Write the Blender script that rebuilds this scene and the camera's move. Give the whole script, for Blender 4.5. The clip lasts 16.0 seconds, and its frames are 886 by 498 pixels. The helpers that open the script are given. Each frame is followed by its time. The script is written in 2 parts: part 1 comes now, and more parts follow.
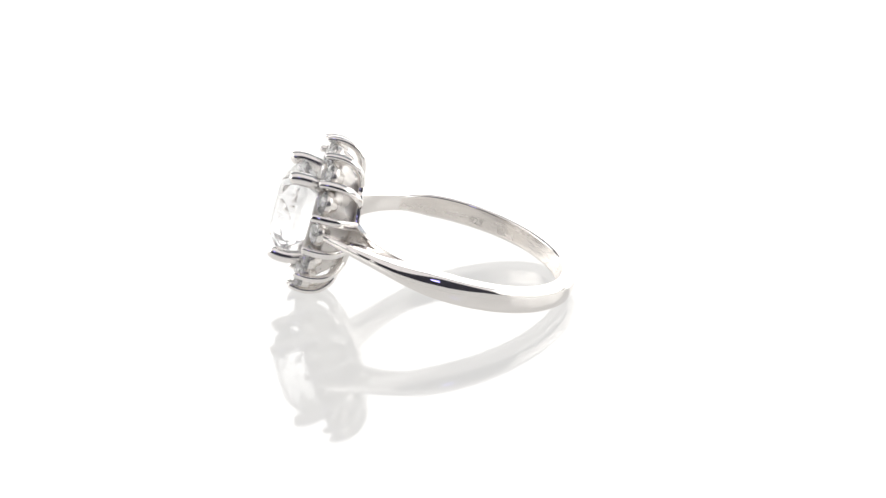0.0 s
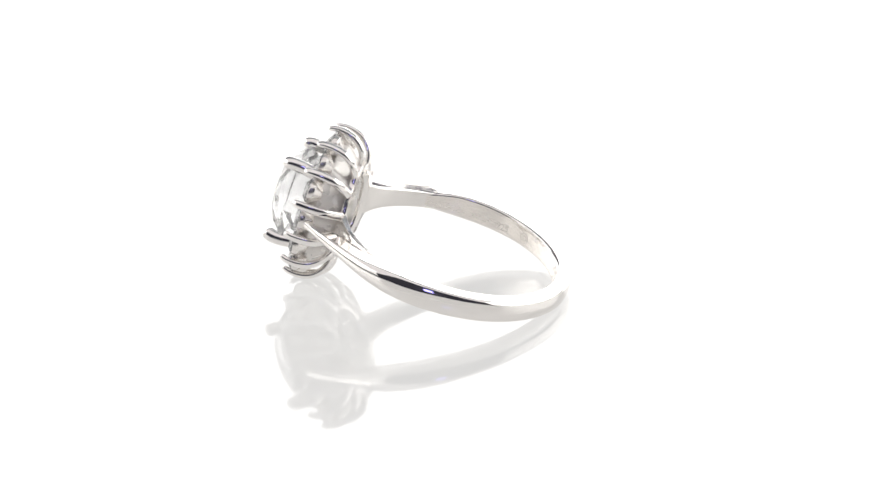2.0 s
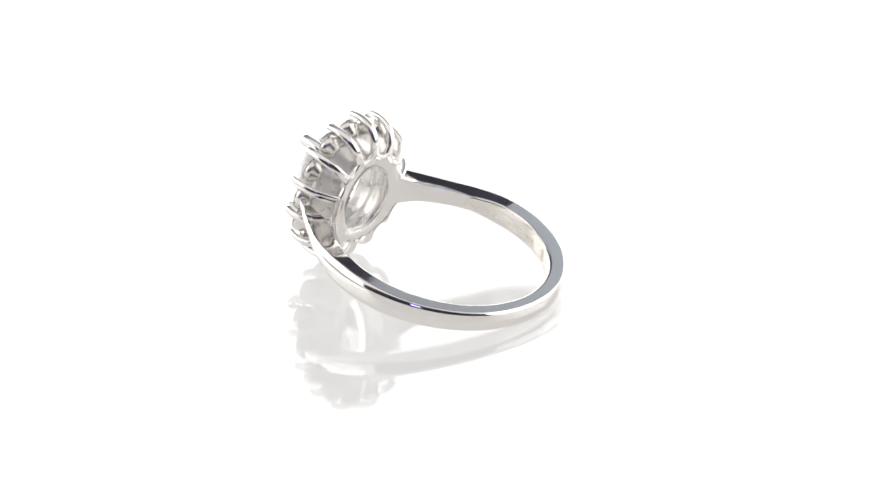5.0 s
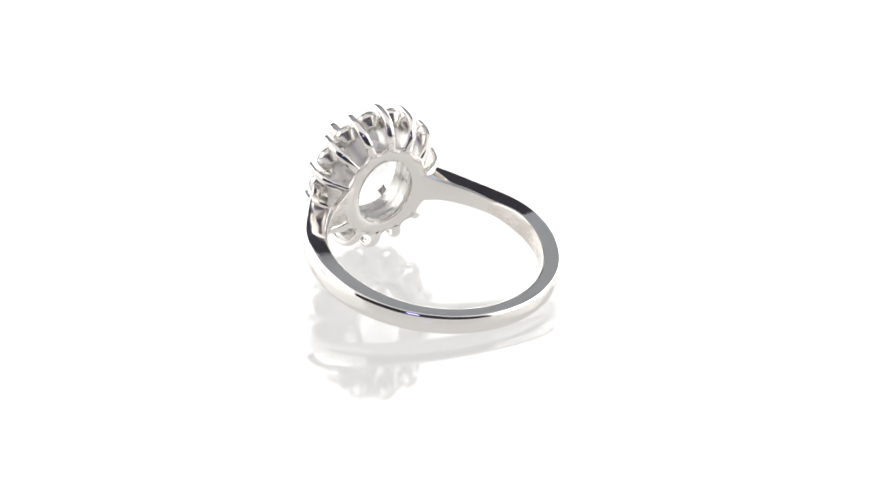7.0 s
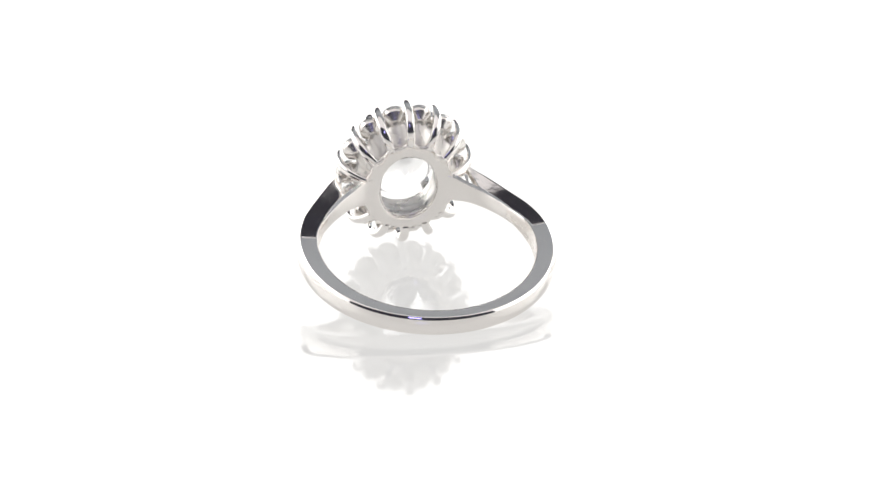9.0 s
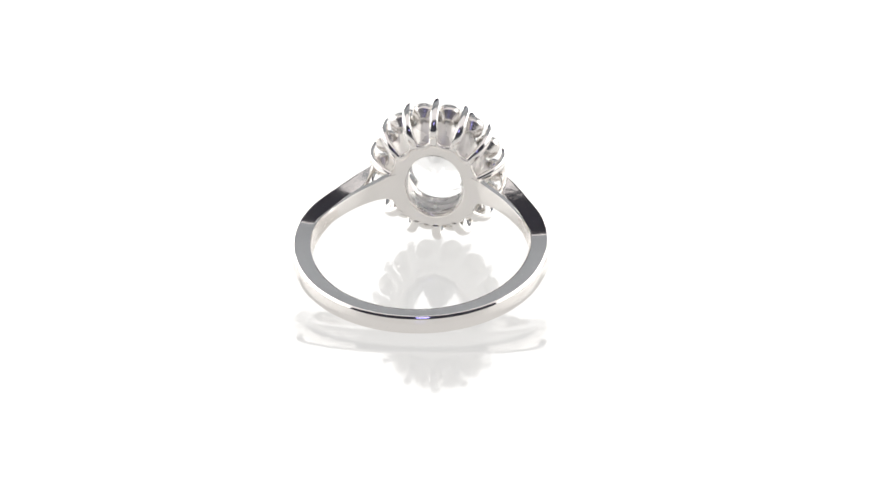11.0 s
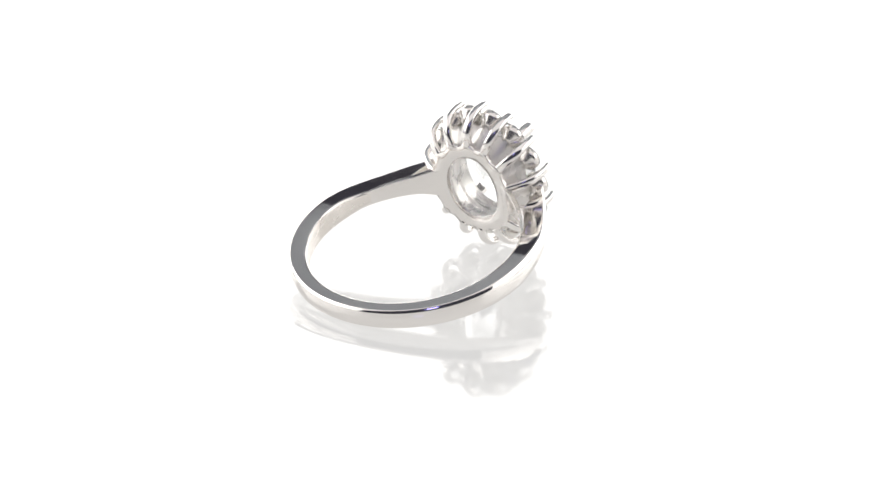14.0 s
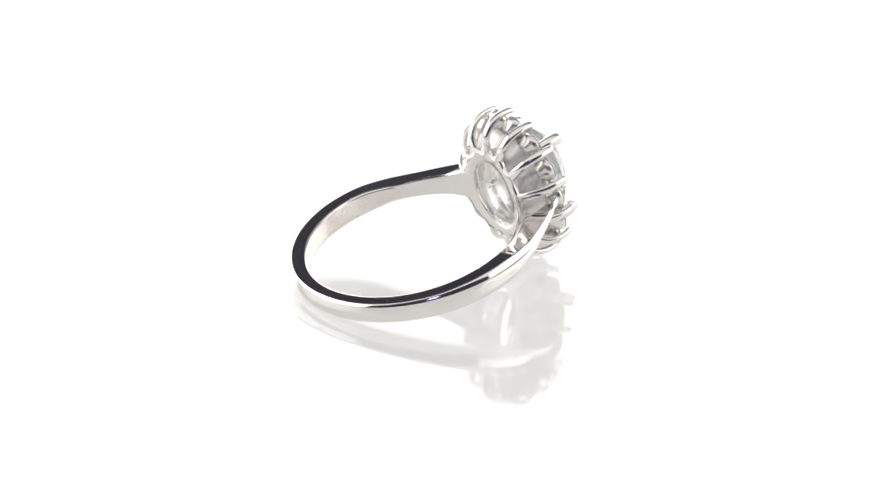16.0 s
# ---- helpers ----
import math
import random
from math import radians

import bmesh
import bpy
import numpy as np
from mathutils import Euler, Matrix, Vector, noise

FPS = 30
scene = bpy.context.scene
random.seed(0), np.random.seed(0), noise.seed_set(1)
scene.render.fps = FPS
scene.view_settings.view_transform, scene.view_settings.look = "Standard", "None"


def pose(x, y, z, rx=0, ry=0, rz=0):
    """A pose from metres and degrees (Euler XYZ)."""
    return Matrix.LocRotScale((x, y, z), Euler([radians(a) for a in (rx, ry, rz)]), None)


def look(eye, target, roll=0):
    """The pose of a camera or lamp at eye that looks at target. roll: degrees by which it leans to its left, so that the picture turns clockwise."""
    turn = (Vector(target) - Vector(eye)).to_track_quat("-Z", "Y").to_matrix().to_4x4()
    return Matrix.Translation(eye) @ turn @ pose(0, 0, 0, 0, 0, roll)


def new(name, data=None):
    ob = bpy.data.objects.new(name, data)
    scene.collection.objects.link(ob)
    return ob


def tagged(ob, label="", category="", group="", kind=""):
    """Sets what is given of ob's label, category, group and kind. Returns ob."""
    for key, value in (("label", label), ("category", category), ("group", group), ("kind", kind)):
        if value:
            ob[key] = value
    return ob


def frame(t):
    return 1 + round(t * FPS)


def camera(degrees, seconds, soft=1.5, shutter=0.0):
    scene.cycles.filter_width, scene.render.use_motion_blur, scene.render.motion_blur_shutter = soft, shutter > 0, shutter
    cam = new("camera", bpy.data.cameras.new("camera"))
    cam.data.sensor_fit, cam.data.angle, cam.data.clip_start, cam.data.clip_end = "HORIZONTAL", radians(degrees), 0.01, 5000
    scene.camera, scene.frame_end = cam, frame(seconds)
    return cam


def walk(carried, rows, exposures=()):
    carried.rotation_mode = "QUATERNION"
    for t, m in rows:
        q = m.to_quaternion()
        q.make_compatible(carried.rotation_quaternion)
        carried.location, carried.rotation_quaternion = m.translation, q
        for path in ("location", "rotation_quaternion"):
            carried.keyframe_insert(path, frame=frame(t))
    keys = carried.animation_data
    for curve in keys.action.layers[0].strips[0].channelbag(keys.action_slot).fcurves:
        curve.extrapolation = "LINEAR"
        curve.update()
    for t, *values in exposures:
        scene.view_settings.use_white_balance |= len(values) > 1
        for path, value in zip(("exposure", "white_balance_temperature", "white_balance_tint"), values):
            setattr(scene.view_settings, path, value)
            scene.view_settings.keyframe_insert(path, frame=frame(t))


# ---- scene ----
MM = 0.001

# ---- camera: stands still, a long lens a good quarter of a metre off ----
DIST, ELEV, YAW = 0.2776, radians(21.243), radians(0.1175)
FLOOR_DROP = 0.00284          # the lens axis meets the turning axis this far above the floor
cam = camera(14.0, 16.0, soft=1.5)
EYE = Vector((0, -DIST * math.cos(ELEV), DIST * math.sin(ELEV) + FLOOR_DROP))
AIM = EYE + Vector((math.sin(YAW) * math.cos(ELEV), math.cos(YAW) * math.cos(ELEV), -math.sin(ELEV)))
walk(cam, [(0.0, look(EYE, AIM)), (16.0, look(EYE, AIM))])

# ---- light: a small blue-white lamp in front, plus added fill lamps on the white card and grey ceiling ----
# Even white fill from every side, added to brighten the metal and stones.
world = bpy.data.worlds.new("even_fill")
scene.world = world
world.use_nodes = True
world.node_tree.nodes["Background"].inputs[0].default_value = (0.97, 0.94, 0.95, 1)
world.node_tree.nodes["Background"].inputs[1].default_value = 0.9
scene.view_settings.exposure = 0.0


def area_lamp(name, eye, target, w, h, power, colour=(1, 1, 1)):
    data = bpy.data.lights.new(name, "AREA")
    data.shape, data.size, data.size_y, data.energy, data.color = "RECTANGLE", w, h, power, colour
    ob = new(name, data)
    ob.matrix_world = look(eye, target)
    return ob


# Added fill: unseen strips that brighten the panels the ring reflects.
for sx in (-1, 1):
    area_lamp("side_fill", (sx * 0.16, 0.03, 0.30), (sx * 0.36, 0.03, 0.22), 0.30, 0.04, 1.9, (1.0, 0.985, 0.97))
area_lamp("back_fill", (0, 0.10, 0.30), (0, 0.304, 0.235), 0.5, 0.05, 3.5, (1.0, 0.99, 0.98))
area_lamp("front_led_lamp", (-0.012, -0.34, 0.235), (0, 0, 0), 0.055, 0.05, 0.036, (0.40, 0.37, 1.0))
# Added fill, hidden behind the card, to lift one reflected patch overhead.
area_lamp("ceiling_patch_fill", (0.32, 0.56, 0.30), (0.26, 0.68, 0.46), 0.14, 0.05, 1.1, (0.85, 0.92, 1.0))


# ---- materials ----
def material(name, colour, rough, metal=0.0, **more):
    m = bpy.data.materials.new(name)
    m.use_nodes = True
    b = m.node_tree.nodes["Principled BSDF"]
    b.inputs["Base Color"].default_value = (*colour, 1)
    b.inputs["Roughness"].default_value = rough
    b.inputs["Metallic"].default_value = metal
    for key, value in more.items():
        b.inputs[key.replace("_", " ")].default_value = value
    return m


def vary(m, scale, low, high, bump=0.0, bump_scale=None, depth=0.00001, stretch=(1, 1, 1), socket="Roughness"):
    """Uneven gloss at one scale and fine relief at another."""
    nt = m.node_tree
    b = nt.nodes["Principled BSDF"]
    tc, mp = nt.nodes.new("ShaderNodeTexCoord"), nt.nodes.new("ShaderNodeMapping")
    mp.inputs["Scale"].default_value = stretch
    nt.links.new(tc.outputs["Object"], mp.inputs["Vector"])
    n = nt.nodes.new("ShaderNodeTexNoise")
    n.inputs["Scale"].default_value, n.inputs["Detail"].default_value = scale, 5
    nt.links.new(mp.outputs[0], n.inputs["Vector"])
    r = nt.nodes.new("ShaderNodeMapRange")
    r.inputs["From Min"].default_value, r.inputs["From Max"].default_value = 0.3, 0.7
    r.inputs["To Min"].default_value, r.inputs["To Max"].default_value = low, high
    nt.links.new(n.outputs["Fac"], r.inputs["Value"])
    nt.links.new(r.outputs[0], b.inputs[socket])
    if bump:
        n2 = nt.nodes.new("ShaderNodeTexNoise")
        n2.inputs["Scale"].default_value, n2.inputs["Detail"].default_value = bump_scale, 4
        nt.links.new(mp.outputs[0], n2.inputs["Vector"])
        bp = nt.nodes.new("ShaderNodeBump")
        bp.inputs["Strength"].default_value, bp.inputs["Distance"].default_value = bump, depth
        nt.links.new(n2.outputs["Fac"], bp.inputs["Height"])
        nt.links.new(bp.outputs[0], b.inputs["Normal"])
    return m


SILVER = vary(material("polished_white_gold", (0.87, 0.84, 0.812), 0.05, 1.0), 420, 0.03, 0.10, 0.10, 900, 0.00004)
SATIN = vary(material("cast_white_gold", (0.89, 0.865, 0.835), 0.28, 0.75), 600, 0.20, 0.36, 0.25, 2500, 0.00004)
LINING = vary(material("brushed_white_gold", (0.84, 0.81, 0.78), 0.16, 1.0), 500, 0.10, 0.22, 0.18, 1800, 0.00004)
CLAW = vary(material("claw_white_gold", (0.88, 0.855, 0.83), 0.12, 1.0), 500, 0.08, 0.17, 0.10, 1500, 0.00003)
CUP = vary(material("seat_white_gold", (0.85, 0.82, 0.785), 0.22, 0.88), 600, 0.16, 0.28, 0.15, 1800, 0.00003)
WORN = vary(material("worn_inner_white_gold", (0.82, 0.775, 0.73), 0.22, 1.0), 700, 0.14, 0.32, 0.35, 1500, 0.00005, (1, 1, 3))
# Paler and less metallic: light passing through the openwork is put into the colour.
LIGHTENED = vary(material("lightened_white_gold", (0.94, 0.91, 0.875), 0.32, 0.3), 800, 0.20, 0.36, 0.2, 2500, 0.00004)
GEM = material("clear_gem", (1, 1, 1), 0.12, IOR=1.3, Transmission_Weight=0.9)
MELEE = material("small_clear_gem", (0.95, 0.95, 0.95), 0.02, IOR=2.1, Transmission_Weight=0.94)
STAMP = material("stamped_mark", (0.67, 0.635, 0.60), 0.42, 1.0)
# The sheet's white is an added glow over a near-black base, almost shadowless.
ACRYLIC = vary(material("glowing_gloss_acrylic", (0.08, 0.08, 0.08), 0.02, IOR=1.52, Emission_Color=(1.0, 0.99, 0.972, 1), Emission_Strength=0.64), 35, 0.04, 0.07)
PAPER = vary(material("white_reflector_card", (0.84, 0.84, 0.83), 0.7), 40, 0.6, 0.8, 0.2, 800, 0.0002)
GREY = vary(material("grey_reflection_panel", (0.175, 0.187, 0.20), 0.8), 60, 0.7, 0.9, 0.3, 900, 0.0003)
DARK = vary(material("dark_panel_paint", (0.022, 0.022, 0.036), 0.7), 20, 0.6, 0.8, 0.2, 300, 0.0005)


# ---- mesh helpers ----
def part(name, bm, mat, parent=None, label="", smooth=True, m=None):
    bmesh.ops.recalc_face_normals(bm, faces=bm.faces[:])
    me = bpy.data.meshes.new(name)
    bm.to_mesh(me)
    bm.free()
    me.materials.append(mat)
    for p in me.polygons:
        p.use_smooth = smooth
    ob = new(name, me)
    ob.parent = parent
    if m is not None:
        ob.matrix_local = m
    return tagged(ob, label)


def loft(rings, caps=True, closed=False):
    """Skin rings of points, given in millimetres."""
    bm = bmesh.new()
    vs = [[bm.verts.new(Vector(p) * MM) for p in ring] for ring in rings]
    k = len(vs[0])
    pairs = list(zip(vs, vs[1:])) + ([(vs[-1], vs[0])] if closed else [])
    for a, b in pairs:
        for i in range(k):
            bm.faces.new((a[i], a[(i + 1) % k], b[(i + 1) % k], b[i]))
    if caps and not closed:
        bm.faces.new(vs[0])
        bm.faces.new(vs[-1][::-1])
    return bm


def slab(x0, y0, z0, x1, y1, z1):
    bm = bmesh.new()
    v = [bm.verts.new((x, y, z)) for x in (x0, x1) for y in (y0, y1) for z in (z0, z1)]
    for f in ((0, 1, 3, 2), (4, 6, 7, 5), (0, 4, 5, 1), (2, 3, 7, 6), (0, 2, 6, 4), (1, 5, 7, 3)):
        bm.faces.new([v[i] for i in f])
    return bm


def sheet(corners, z0, z1):
    bm = bmesh.new()
    low, high = [[bm.verts.new((x, y, z)) for x, y in corners] for z in (z0, z1)]
    bm.faces.new(low[::-1])
    bm.faces.new(high)
    for i in range(len(corners)):
        j = (i + 1) % len(corners)
        bm.faces.new((low[i], low[j], high[j], high[i]))
    return bm


def lerp(table, t):
    """A smooth value from rows (t, value...), without overshoot."""
    n = len(table)
    i = max(k for k in range(n - 1) if table[k][0] <= t or k == 0)
    a, b = table[i], table[i + 1]
    h = b[0] - a[0]
    s = min(1.0, max(0.0, (t - a[0]) / h))
    out = []
    for j in range(1, len(a)):
        d = (b[j] - a[j]) / h
        d0 = (a[j] - table[i - 1][j]) / (a[0] - table[i - 1][0]) if i else 0.0
        d1 = (table[i + 2][j] - b[j]) / (table[i + 2][0] - b[0]) if i + 2 < n else d
        m0 = 0.0 if d0 * d <= 0 else 2 * d0 * d / (d0 + d)
        m1 = 0.0 if d1 * d <= 0 else 2 * d1 * d / (d1 + d)
        out.append(a[j] * (1 + 2 * s) * (1 - s) ** 2 + m0 * h * s * (1 - s) ** 2 + b[j] * s * s * (3 - 2 * s) + m1 * h * s * s * (s - 1))
    return out


def spline(points, n):
    """Points along a Catmull-Rom curve through the given ones."""
    P = [Vector(p) for p in points]
    P = [2 * P[0] - P[1]] + P + [2 * P[-1] - P[-2]]
    out = []
    for i in range(1, len(P) - 2):
        for k in range(n):
            t = k / n
            a, b, c, d = P[i - 1], P[i], P[i + 1], P[i + 2]
            out.append(0.5 * (2 * b + (c - a) * t + (2 * a - 5 * b + 4 * c - d) * t * t + (3 * b - a - 3 * c + d) * t ** 3))
    out.append(P[-2])
    return out


# ---- the booth: unseen panels, placed and cut for the ring's reflections ----
def booth():
    ob = part("floor", slab(-0.8, -0.6, -0.006, 0.8, 0.30, 0), ACRYLIC, label="glossy white acrylic sheet with an even added glow", smooth=False)
    tagged(ob, kind="structure", category="floor")
    # Out of view; its top edge sets where reflections in the flanks turn dark.
    ob = part("wall_back", slab(-0.8, 0.304, -0.006, 0.8, 0.32, 0.172), PAPER, label="unseen plain matt white card, height set for reflections", smooth=False)
    tagged(ob, kind="structure", category="wall")
    # Added reflectors out of view: white stripes in the metal, dark below them.
    for name, x in (("reflector_left", -0.38), ("reflector_right", 0.36)):
        ob = part(name, slab(x, -0.24, 0.035, x + 0.02, 0.30, 0.31), PAPER, label="unseen matt white side reflector added for the ring's reflections", smooth=False)
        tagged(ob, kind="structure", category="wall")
    # Unseen; its stepped edge is cut to set the ring's grey and black reflections.
    ob = part("ceiling", sheet(((-0.8, 0.10), (0.8, 0.10), (0.8, 0.88), (0.18, 0.67), (0.14, 0.50), (0.09, 0.45), (0.055, 0.395), (-0.06, 0.395), (-0.10, 0.465), (-0.8, 0.47)), 0.46, 0.48), GREY, label="unseen grey panel overhead, cut to shape the ring's reflections", smooth=False)
    tagged(ob, kind="structure", category="ceiling")
    # Dark panels added out of view: they block fill and blacken bevels and flanks.
    ob = part("dark_panel_front", slab(-1.6, -0.62, -0.006, 1.6, -0.604, 0.66), DARK, label="unseen dark panel behind the viewer for dark reflections", smooth=False)
    tagged(ob, kind="structure", category="wall")
    for x in (-1.60, 1.58):
        ob = part("dark_panel_side", slab(x, -0.604, -0.006, x + 0.02, 0.9, 0.62), DARK, label="unseen dark panel beside the booth, blocking the fill", smooth=False)
        tagged(ob, kind="structure", category="wall")
    ob = part("dark_panel_rear", slab(-1.6, 0.9, -0.006, 1.6, 0.92, 1.0), DARK, label="unseen dark panel beyond the white card for dark reflections", smooth=False)
    tagged(ob, kind="structure", category="wall")


booth()

# ---- the ring, in its own space: x across, y towards the head, z along the finger ----
ring = tagged(new("ring"), "polished white gold cluster ring lying on glossy white acrylic", "ring")
CLAW_X, CLAW_Z, N_CLAW = 5.22, 6.02, 14
PLATE_X, PLATE_Z, HOLE_X, HOLE_Z = 3.5, 3.95, 2.3, 2.9


def band_section(a, r, th, hw, edge, tilt, rin, q0=14.0):
    """A ring of points at angle a: flat inside, flat flanks, and a gently domed outer face whose soft bevel, edge wide and sloping at about tilt degrees, meets the flanks."""
    ro = r + th
    qs = [q0 + (90 - q0) * (i + 0.5) / 76 for i in range(76)]
    ds = [0.16 + 2.2 * math.exp(-((q - tilt) / 5.5) ** 2) for q in qs]
    k = edge / sum(d * math.cos(radians(q)) for d, q in zip(ds, qs))
    z1, s0 = hw - edge, math.sin(radians(q0))
    dome = z1 / s0
    up = [(ro - dome * (1 - math.cos(radians(q0 * i / 5))), dome * math.sin(radians(q0 * i / 5))) for i in range(6)]
    x, z = up[-1]
    for i, (d, q) in enumerate(zip(ds, qs)):
        x, z = x - k * d * math.sin(radians(q)), z + k * d * math.cos(radians(q))
        if i in BEVEL_AT:
            up.append((x, z))
    i0, rc = r + rin, x
    up += [(rc + (i0 - rc) * u, hw) for u in (0.08, 0.35, 0.65, 0.94)]
    up += [(i0 - rin * math.sin(radians(q)), hw - rin + rin * math.cos(radians(q))) for q in (0, 18, 36, 54, 72, 90)]
    prof = up + [(r, hw * 0.4), (r, -hw * 0.4)] + [(x, -z) for x, z in up[:0:-1]]
    s, c = math.sin(radians(a)), -math.cos(radians(a))
    return [(x * s, x * c, z) for x, z in prof]


BEVEL_AT = (5, 10, 14, 17, 20, 23, 26, 29, 32, 35, 39, 46, 56, 66, 75)
# angle from the back, inner radius, thickness, half width, width and slope of the outer bevel
SHANK = [(0, 8.50, 1.24, 0.83, 0.20, 45), (33, 8.47, 1.36, 0.83, 0.21, 43), (60, 8.41, 1.52, 0.87, 0.25, 38), (85, 8.36, 1.60, 0.93, 0.38, 32), (96, 8.31, 1.65, 0.92, 0.43, 30),
         (103, 8.26, 1.72, 0.87, 0.43, 30), (110, 8.18, 1.82, 0.76, 0.40, 31), (120, 8.12, 1.92, 0.58, 0.33, 32), (130, 8.25, 1.90, 0.45, 0.26, 33), (138, 8.60, 1.84, 0.38, 0.21, 34), (143, 9.0, 1.72, 0.34, 0.18, 36), (147, 9.7, 1.27, 0.31, 0.15, 38),
         (150, 10.3, 0.90, 0.29, 0.13, 42), (152.5, 10.82, 0.65, 0.27, 0.10, 44), (154.5, 11.3, 0.42, 0.23, 0.07, 45), (155.5, 11.7, 0.16, 0.16, 0.04, 45)]
BRIDGE = [(112, 0.66, 8.22, 0.20), (120, 0.63, 8.12, 0.26), (128, 0.66, 8.09, 0.36), (138, 0.73, 8.12, 0.45), (144, 0.78, 8.17, 0.48), (150, 0.90, 8.24, 0.52), (157, 1.15, 8.34, 0.6), (161, 1.2, 8.35, 0.6)]      # angle, half width, inner radius and thickness of the inner arm


def shank():
    rings = []
    n = 150
    for k in range(-n, n + 1):
        a = 155.5 * k / n
        r, th, hw, edge, tilt = lerp(SHANK, abs(a))
        rings.append(band_section(a, r, th, hw, edge, tilt, min(0.19, th * 0.25, hw * 0.3)))
    bm = loft(rings)
    k = len(rings[0])
    for i, f in enumerate(bm.faces):                 # the flat inside has a worn satin finish
        f.material_index = 1 if 30 <= i % k <= 32 else 0
    band = part("shank", bm, SILVER, ring, "polished white gold band tapering up to the head")
    band.data.materials.append(WORN)
    for side in (-1, 1):
        rings = []
        for k in range(25):
            a = 112 + (161 - 112) * k / 24
            hw, ri, th = lerp(BRIDGE, a)
            rings.append(band_section(side * a, ri, th, hw, 0.06, 45, 0.05, 6.0))
        part("bridge", loft(rings), LINING, ring, "inner arm that carries the gallery plate")
    # the fineness mark and a round maker's stamp, struck into the worn inside
    def bent(name, verts, faces, a, z, label):
        me = bpy.data.meshes.new(name)
        r = lerp(SHANK, a)[0] - 0.012
        out = []
        for x, y in verts:
            q = radians(a) - x / r
            out.append((r * math.sin(q) * MM, -r * math.cos(q) * MM, (z + y) * MM))
        me.from_pydata(out, [], faces)
        me.materials.append(STAMP)
        ob = new(name, me)
        ob.parent = band
        tagged(ob, label)
    text = bpy.data.curves.new("mark_text", "FONT")
    text.body, text.size, text.align_x, text.align_y = "925", 0.74, "CENTER", "CENTER"
    holder = new("mark_text", text)
    me = bpy.data.meshes.new_from_object(holder.evaluated_get(bpy.context.evaluated_depsgraph_get()))
    bent("fineness_mark", [(v.co.x, v.co.y) for v in me.vertices], [list(p.vertices) for p in me.polygons], 74.5, -0.28, "worn numerals struck into the metal")
    bpy.data.objects.remove(holder)
    bpy.data.meshes.remove(me)
    verts, faces = [], []
    for r0, r1 in ((0.36, 0.43), (0.17, 0.23)):
        b = len(verts)
        for k in range(28):
            q = 2 * math.pi * k / 28
            verts += [(r0 * math.cos(q), r0 * math.sin(q)), (r1 * math.cos(q), r1 * math.sin(q))]
            faces.append((b + 2 * k, b + 2 * k + 1, b + (2 * k + 3) % 56, b + (2 * k + 2) % 56))
    bent("round_stamp", verts, faces, 59.5, -0.12, "worn round stamp")
    return band


band = shank()


def oval(ax, az, a, p=2.0):
    c, s = math.cos(a), math.sin(a)
    return (math.copysign(abs(s) ** (2 / p), s) * ax, math.copysign(abs(c) ** (2 / p), c) * az)


def plate_y(x):
    return 8.22 - 0.034 * x * x


def gallery_plate():
    rings = []
    n = 112
    for k in range(n):
        a = 2 * math.pi * k / n
        wave = 1.02 + 0.05 * math.cos(a * N_CLAW) * abs(math.cos(a))
        hx, hz = oval(HOLE_X, HOLE_Z, a)
        ox, oz = oval(PLATE_X * wave, PLATE_Z * wave, a)
        t = 0.42
        P = []
        for u, d in ((0.04, 0.0), (0.96, 0.0), (1.0, 0.06), (1.0, t - 0.06), (0.96, t), (0.04, t), (0.0, t - 0.06), (0.0, 0.06)):
            x, z = hx + (ox - hx) * u, hz + (oz - hz) * u
            P.append((x, plate_y(x) - 0.1 + d, z))
        rings.append(P)
    part("gallery_plate", loft(rings, closed=True), LINING, ring, "satin oval plate with a large hole under the stone")


def basket():
    """The oval wall inside the claws, ribbed by rails, that holds the centre stone."""
    rows = [(8.3, 2.35, 2.95, 0.22), (8.75, 2.5, 3.15, 0.18), (8.85, 2.58, 3.25, 0.30), (9.05, 2.6, 3.3, 0.30), (9.15, 2.55, 3.25, 0.14),
            (9.7, 2.62, 3.35, 0.14), (9.8, 2.7, 3.45, 0.30), (10.0, 2.72, 3.5, 0.30), (10.1, 2.68, 3.45, 0.16), (10.9, 2.78, 3.56, 0.16), (11.0, 2.86, 3.64, 0.28), (11.25, 2.9, 3.68, 0.28), (11.35, 2.86, 3.64, 0.14)]
    rings = []
    n = 72
    for k in range(n):
        a = 2 * math.pi * k / n
        P = [(*oval(ax, az, a, 2.2), y) for y, ax, az, t in rows] + [(*oval(ax - t, az - t, a, 2.2), y) for y, ax, az, t in rows[::-1]]
        rings.append([(x, y, z) for x, z, y in P])
    part("basket", loft(rings, closed=True), SATIN, ring, "ribbed oval basket under the centre stone")


def tube(points, widths, depths, outward, k=10, power=2.4):
    """A bar along points with a rounded section: width across, depth along outward."""
    rings = []
    out = Vector(outward).normalized()
    for i, p in enumerate(points):
        t = (points[min(i + 1, len(points) - 1)] - points[max(i - 1, 0)]).normalized()
        side = t.cross(out).normalized()
        o = side.cross(t).normalized()
        ring_pts = []
        for j in range(k):
            a = 2 * math.pi * j / k
            u, v = oval(widths[i] / 2, depths[i] / 2, a, power)
            ring_pts.append(p + side * u + o * v)
        rings.append(ring_pts)
    return loft(rings)


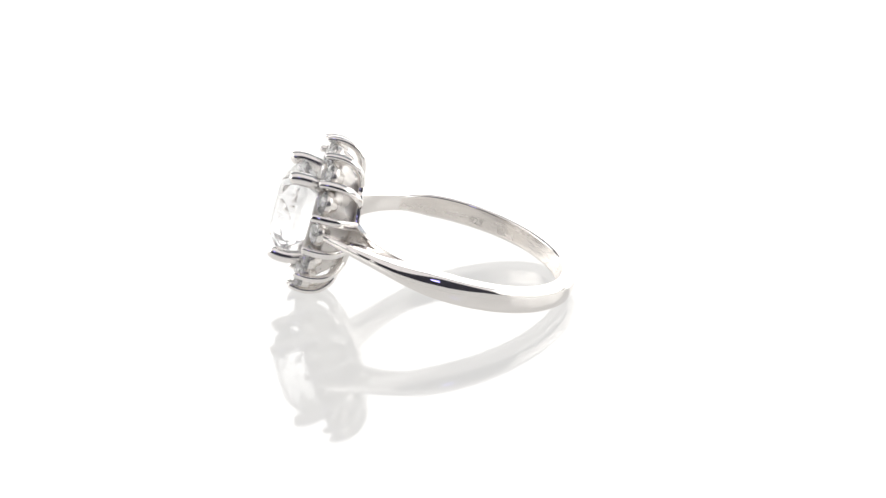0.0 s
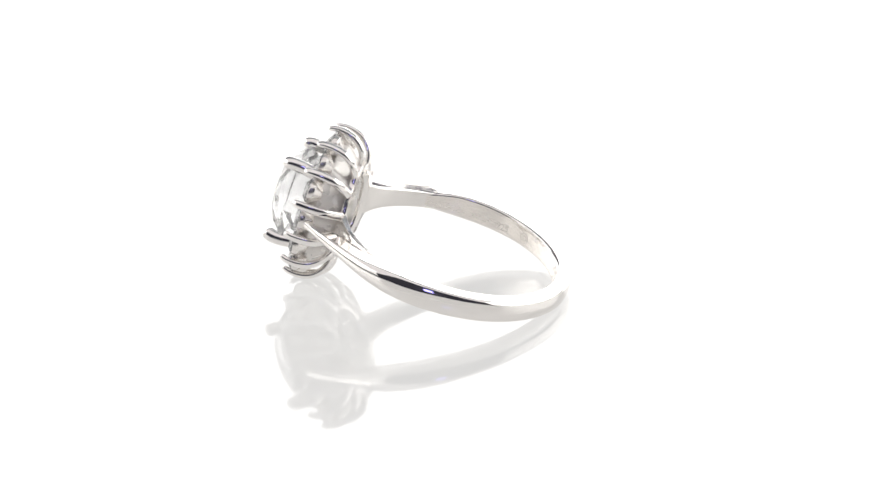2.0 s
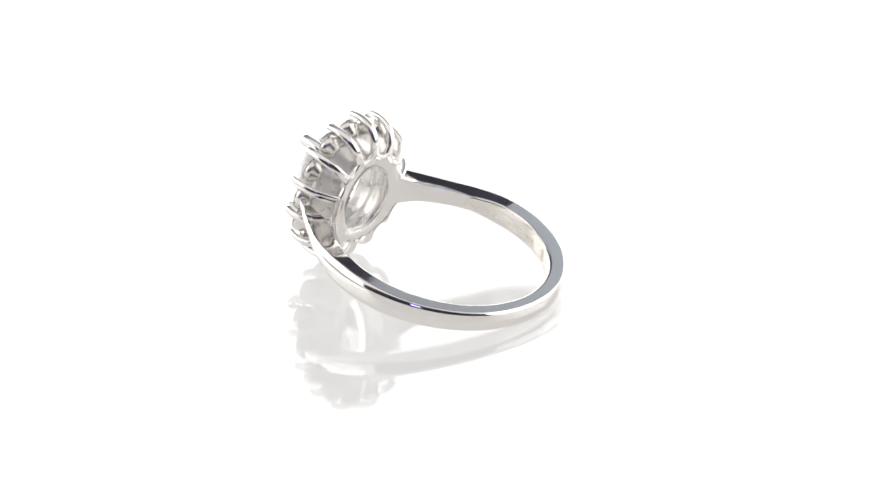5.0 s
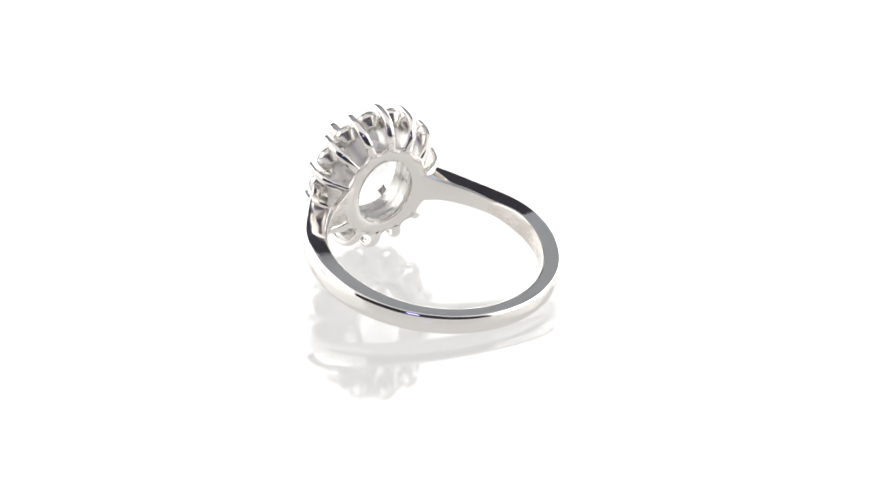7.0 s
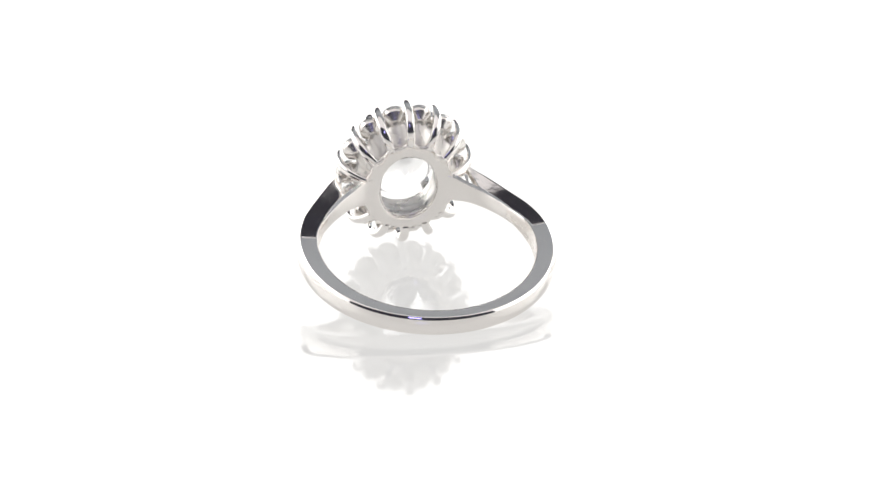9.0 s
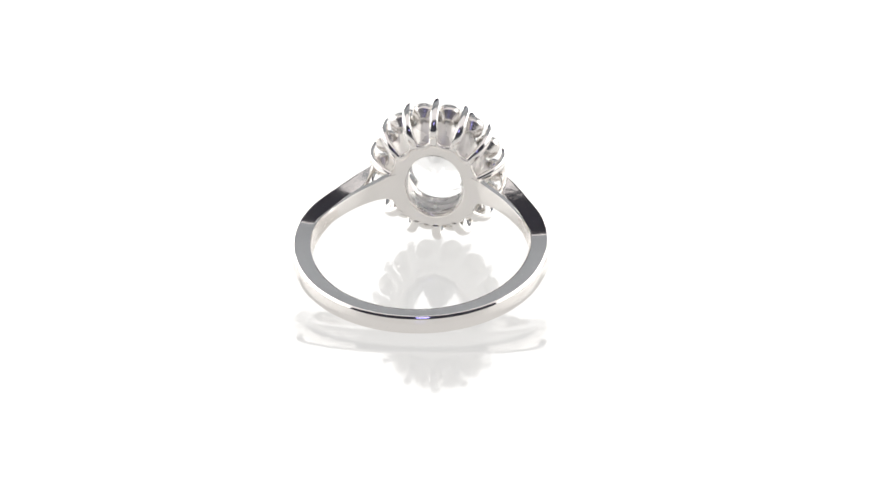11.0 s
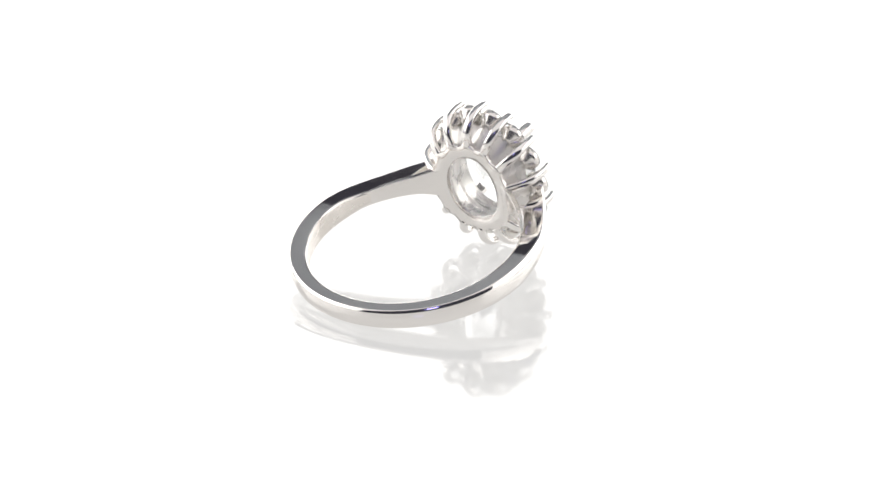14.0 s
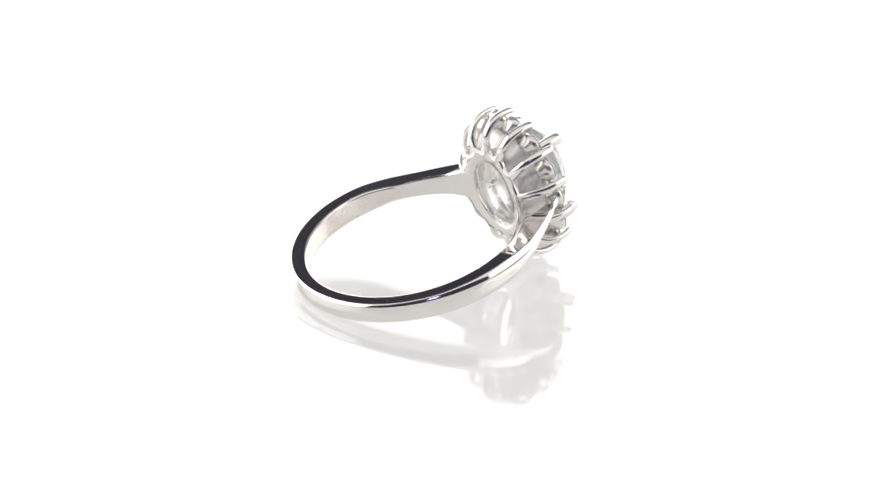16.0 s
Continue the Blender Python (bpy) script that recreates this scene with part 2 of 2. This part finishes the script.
def claw(a):
    """One curved claw from the plate's rim out to the halo's rim."""
    ex, ez = oval(CLAW_X, CLAW_Z, a)
    bx, bz = oval(PLATE_X, PLATE_Z, a)
    def at(f, y):
        x, z = bx + (ex - bx) * f, bz + (ez - bz) * f
        return (x, y, z)
    pts = spline([at(-0.06, plate_y(bx) + 0.12), at(0.47, 8.5), at(0.87, 9.2), at(1.03, 10.05), at(1.05, 10.8), at(1.0, 11.32), at(0.93, 11.5)], 4)
    n = len(pts)
    ws, ds = [], []
    for i in range(n):
        u = i / (n - 1)
        tip = math.sqrt(max(0.0, 1 - max(0.0, (u - 0.92) / 0.083) ** 2))
        ws.append((0.74 - 0.20 * u) * tip + 0.02)
        ds.append((0.54 - 0.14 * u) * tip + 0.02)
    part("claw", tube(pts, ws, ds, (ex, 0, ez), 16, 2.4), CLAW, ring, "")


def gem_mesh(ax, az, crown, pavilion, n=16, p=2.0, girdle=0.06):
    """A brilliant: table, crown facets, girdle, pavilion facets. The table faces +y, the girdle is at y = 0."""
    bm = bmesh.new()
    def row(f, y, off, m=n):
        return [bm.verts.new(Vector((oval(ax * f, az * f, 2 * math.pi * (k + off) / m, p)[0], y, oval(ax * f, az * f, 2 * math.pi * (k + off) / m, p)[1])) * MM) for k in range(m)]
    h = n // 2
    table = row(0.56, crown, 0.0, h)
    star = row(0.80, crown * 0.62, 0.5, h)
    g1 = row(1.0, girdle, 0.0)
    g0 = row(1.0, -girdle, 0.0)
    low = row(0.64, -pavilion * 0.52, 0.5, h)
    tip = bm.verts.new((0, -pavilion * MM, 0))
    bm.faces.new(table)
    for k in range(h):
        j = (k + 1) % h
        bm.faces.new((table[k], star[k], table[j]))
        bm.faces.new((table[j], star[k], g1[2 * k + 2 if 2 * k + 2 < n else 0], star[j]))
        bm.faces.new((star[k], g1[2 * k], g1[2 * k + 1]))
        bm.faces.new((star[k], g1[2 * k + 1], g1[(2 * k + 2) % n]))
        bm.faces.new((low[k], g0[2 * k + 1], g0[2 * k]))
        bm.faces.new((low[k], g0[(2 * k + 2) % n], g0[2 * k + 1]))
        bm.faces.new((low[k], g0[(2 * k + 2) % n], low[j], tip))
    for k in range(n):
        j = (k + 1) % n
        bm.faces.new((g0[k], g0[j], g1[j], g1[k]))
    return bm


def head():
    gallery_plate()
    basket()
    for k in range(N_CLAW):
        claw(2 * math.pi * k / N_CLAW)
    # the flared wall inside the claws that carries the seats
    rows = [(8.3, 3.1, 3.5), (8.9, 3.5, 4.0), (9.5, 3.85, 4.55), (9.95, 4.1, 4.85), (10.1, 4.15, 4.9)]
    rings = []
    n = N_CLAW * 12
    for k in range(n):
        a = 2 * math.pi * k / n
        P = []
        for thick in (0.0, 0.18):
            for i, (y, ax, az) in list(enumerate(rows))[::-1 if thick else 1]:
                lobe = -0.17 * math.cos(a * N_CLAW) * (0.3 + 0.175 * i) - thick      # a scoop under every small stone
                P.append((*oval(ax + lobe, az + lobe, a), y))
        rings.append([(x, y, z) for x, z, y in P])
    part("gallery_wall", loft(rings, closed=True), LIGHTENED, ring, "flared satin wall under the small stones")
    # small stones between the claws, each on its own seat
    stone = None
    for k in range(N_CLAW):
        a = 2 * math.pi * (k + 0.5) / N_CLAW
        x, z = oval(CLAW_X * 0.84, CLAW_Z * 0.86, a)
        nx, nz = oval(CLAW_Z, CLAW_X, a)
        turn = math.atan2(nx, nz)
        m = Matrix.Translation(Vector((x, 10.85, z)) * MM) @ Matrix.Rotation(turn, 4, "Y") @ Matrix.Rotation(radians(8), 4, "X")
        if stone is None:
            stone = part("side_stone", gem_mesh(0.95, 0.95, 0.34, 0.90), MELEE, ring, "small round clear stone", smooth=False, m=m)
            rows = [(-1.05, 0.40, 0.2), (-0.95, 0.48, 0.26), (-0.62, 0.78, 0.18), (-0.5, 0.90, 0.14), (-0.44, 0.95, 0.12), (-0.06, 0.97, 0.09), (-0.02, 0.95, 0.07)]
            rings = []
            for j in range(24):
                b = 2 * math.pi * j / 24
                rings.append([(r * math.sin(b), y, r * math.cos(b)) for y, r, t in rows] + [((r - t) * math.sin(b), y, (r - t) * math.cos(b)) for y, r, t in rows[::-1]])
            seat = part("stone_seat", loft(rings, closed=True), CUP, ring, "cup-shaped metal seat", m=m)
        else:
            for src, name in ((stone, "side_stone"), (seat, "stone_seat")):
                ob = new(name, src.data)
                ob.parent = ring
                ob.matrix_local = m
                tagged(ob, src["label"])
    # the centre stone and its four prongs
    part("centre_stone", gem_mesh(2.92, 3.72, 1.28, 3.15, 24, 2.3), GEM, ring, "large clear oval faceted stone", smooth=False,
         m=Matrix.Translation(Vector((0, 12.65, 0)) * MM))
    for sx in (-1, 1):
        for sz in (-1, 1):
            pts = spline([(sx * 2.2, 10.5, sz * 2.85), (sx * 2.3, 11.2, sz * 2.98), (sx * 2.42, 12.2, sz * 3.15), (sx * 2.42, 13.1, sz * 3.14), (sx * 2.22, 13.6, sz * 2.92)], 6)
            n = len(pts)
            ws = []
            for i in range(n):
                u = i / (n - 1)
                tip = math.sqrt(max(0.0, 1 - max(0.0, (u - 0.86) / 0.145) ** 2))
                ws.append(1.0 * tip + 0.02)
            part("prong", tube(pts, ws, ws, (sx * 2.4, 0, sz * 3.1), 12, 2.1), CLAW, ring, "thick rounded prong gripping the centre stone")


head()


# ---- the turntable's motion ----
RATE, HEAD_AZ, TILT, ROLL = 8.968, 19.47, 15.85, -0.6     # degrees a second; heading at 8 s; lift of the head; lean
CENTRE = Vector((-0.5207, -1.5083, 3.3405)) * MM


def motions():
    n_dir = Matrix.Rotation(radians(HEAD_AZ), 4, "Z") @ Matrix.Rotation(radians(TILT), 4, "X") @ Matrix.Rotation(radians(-ROLL), 4, "Y")
    rest = Matrix.Translation(CENTRE) @ n_dir
    rows = []
    for k in range(33):
        t = k * 0.5
        rows.append((t, Matrix.Rotation(radians(-RATE * (t - 8)), 4, "Z") @ rest))
    walk(ring, rows)


motions()
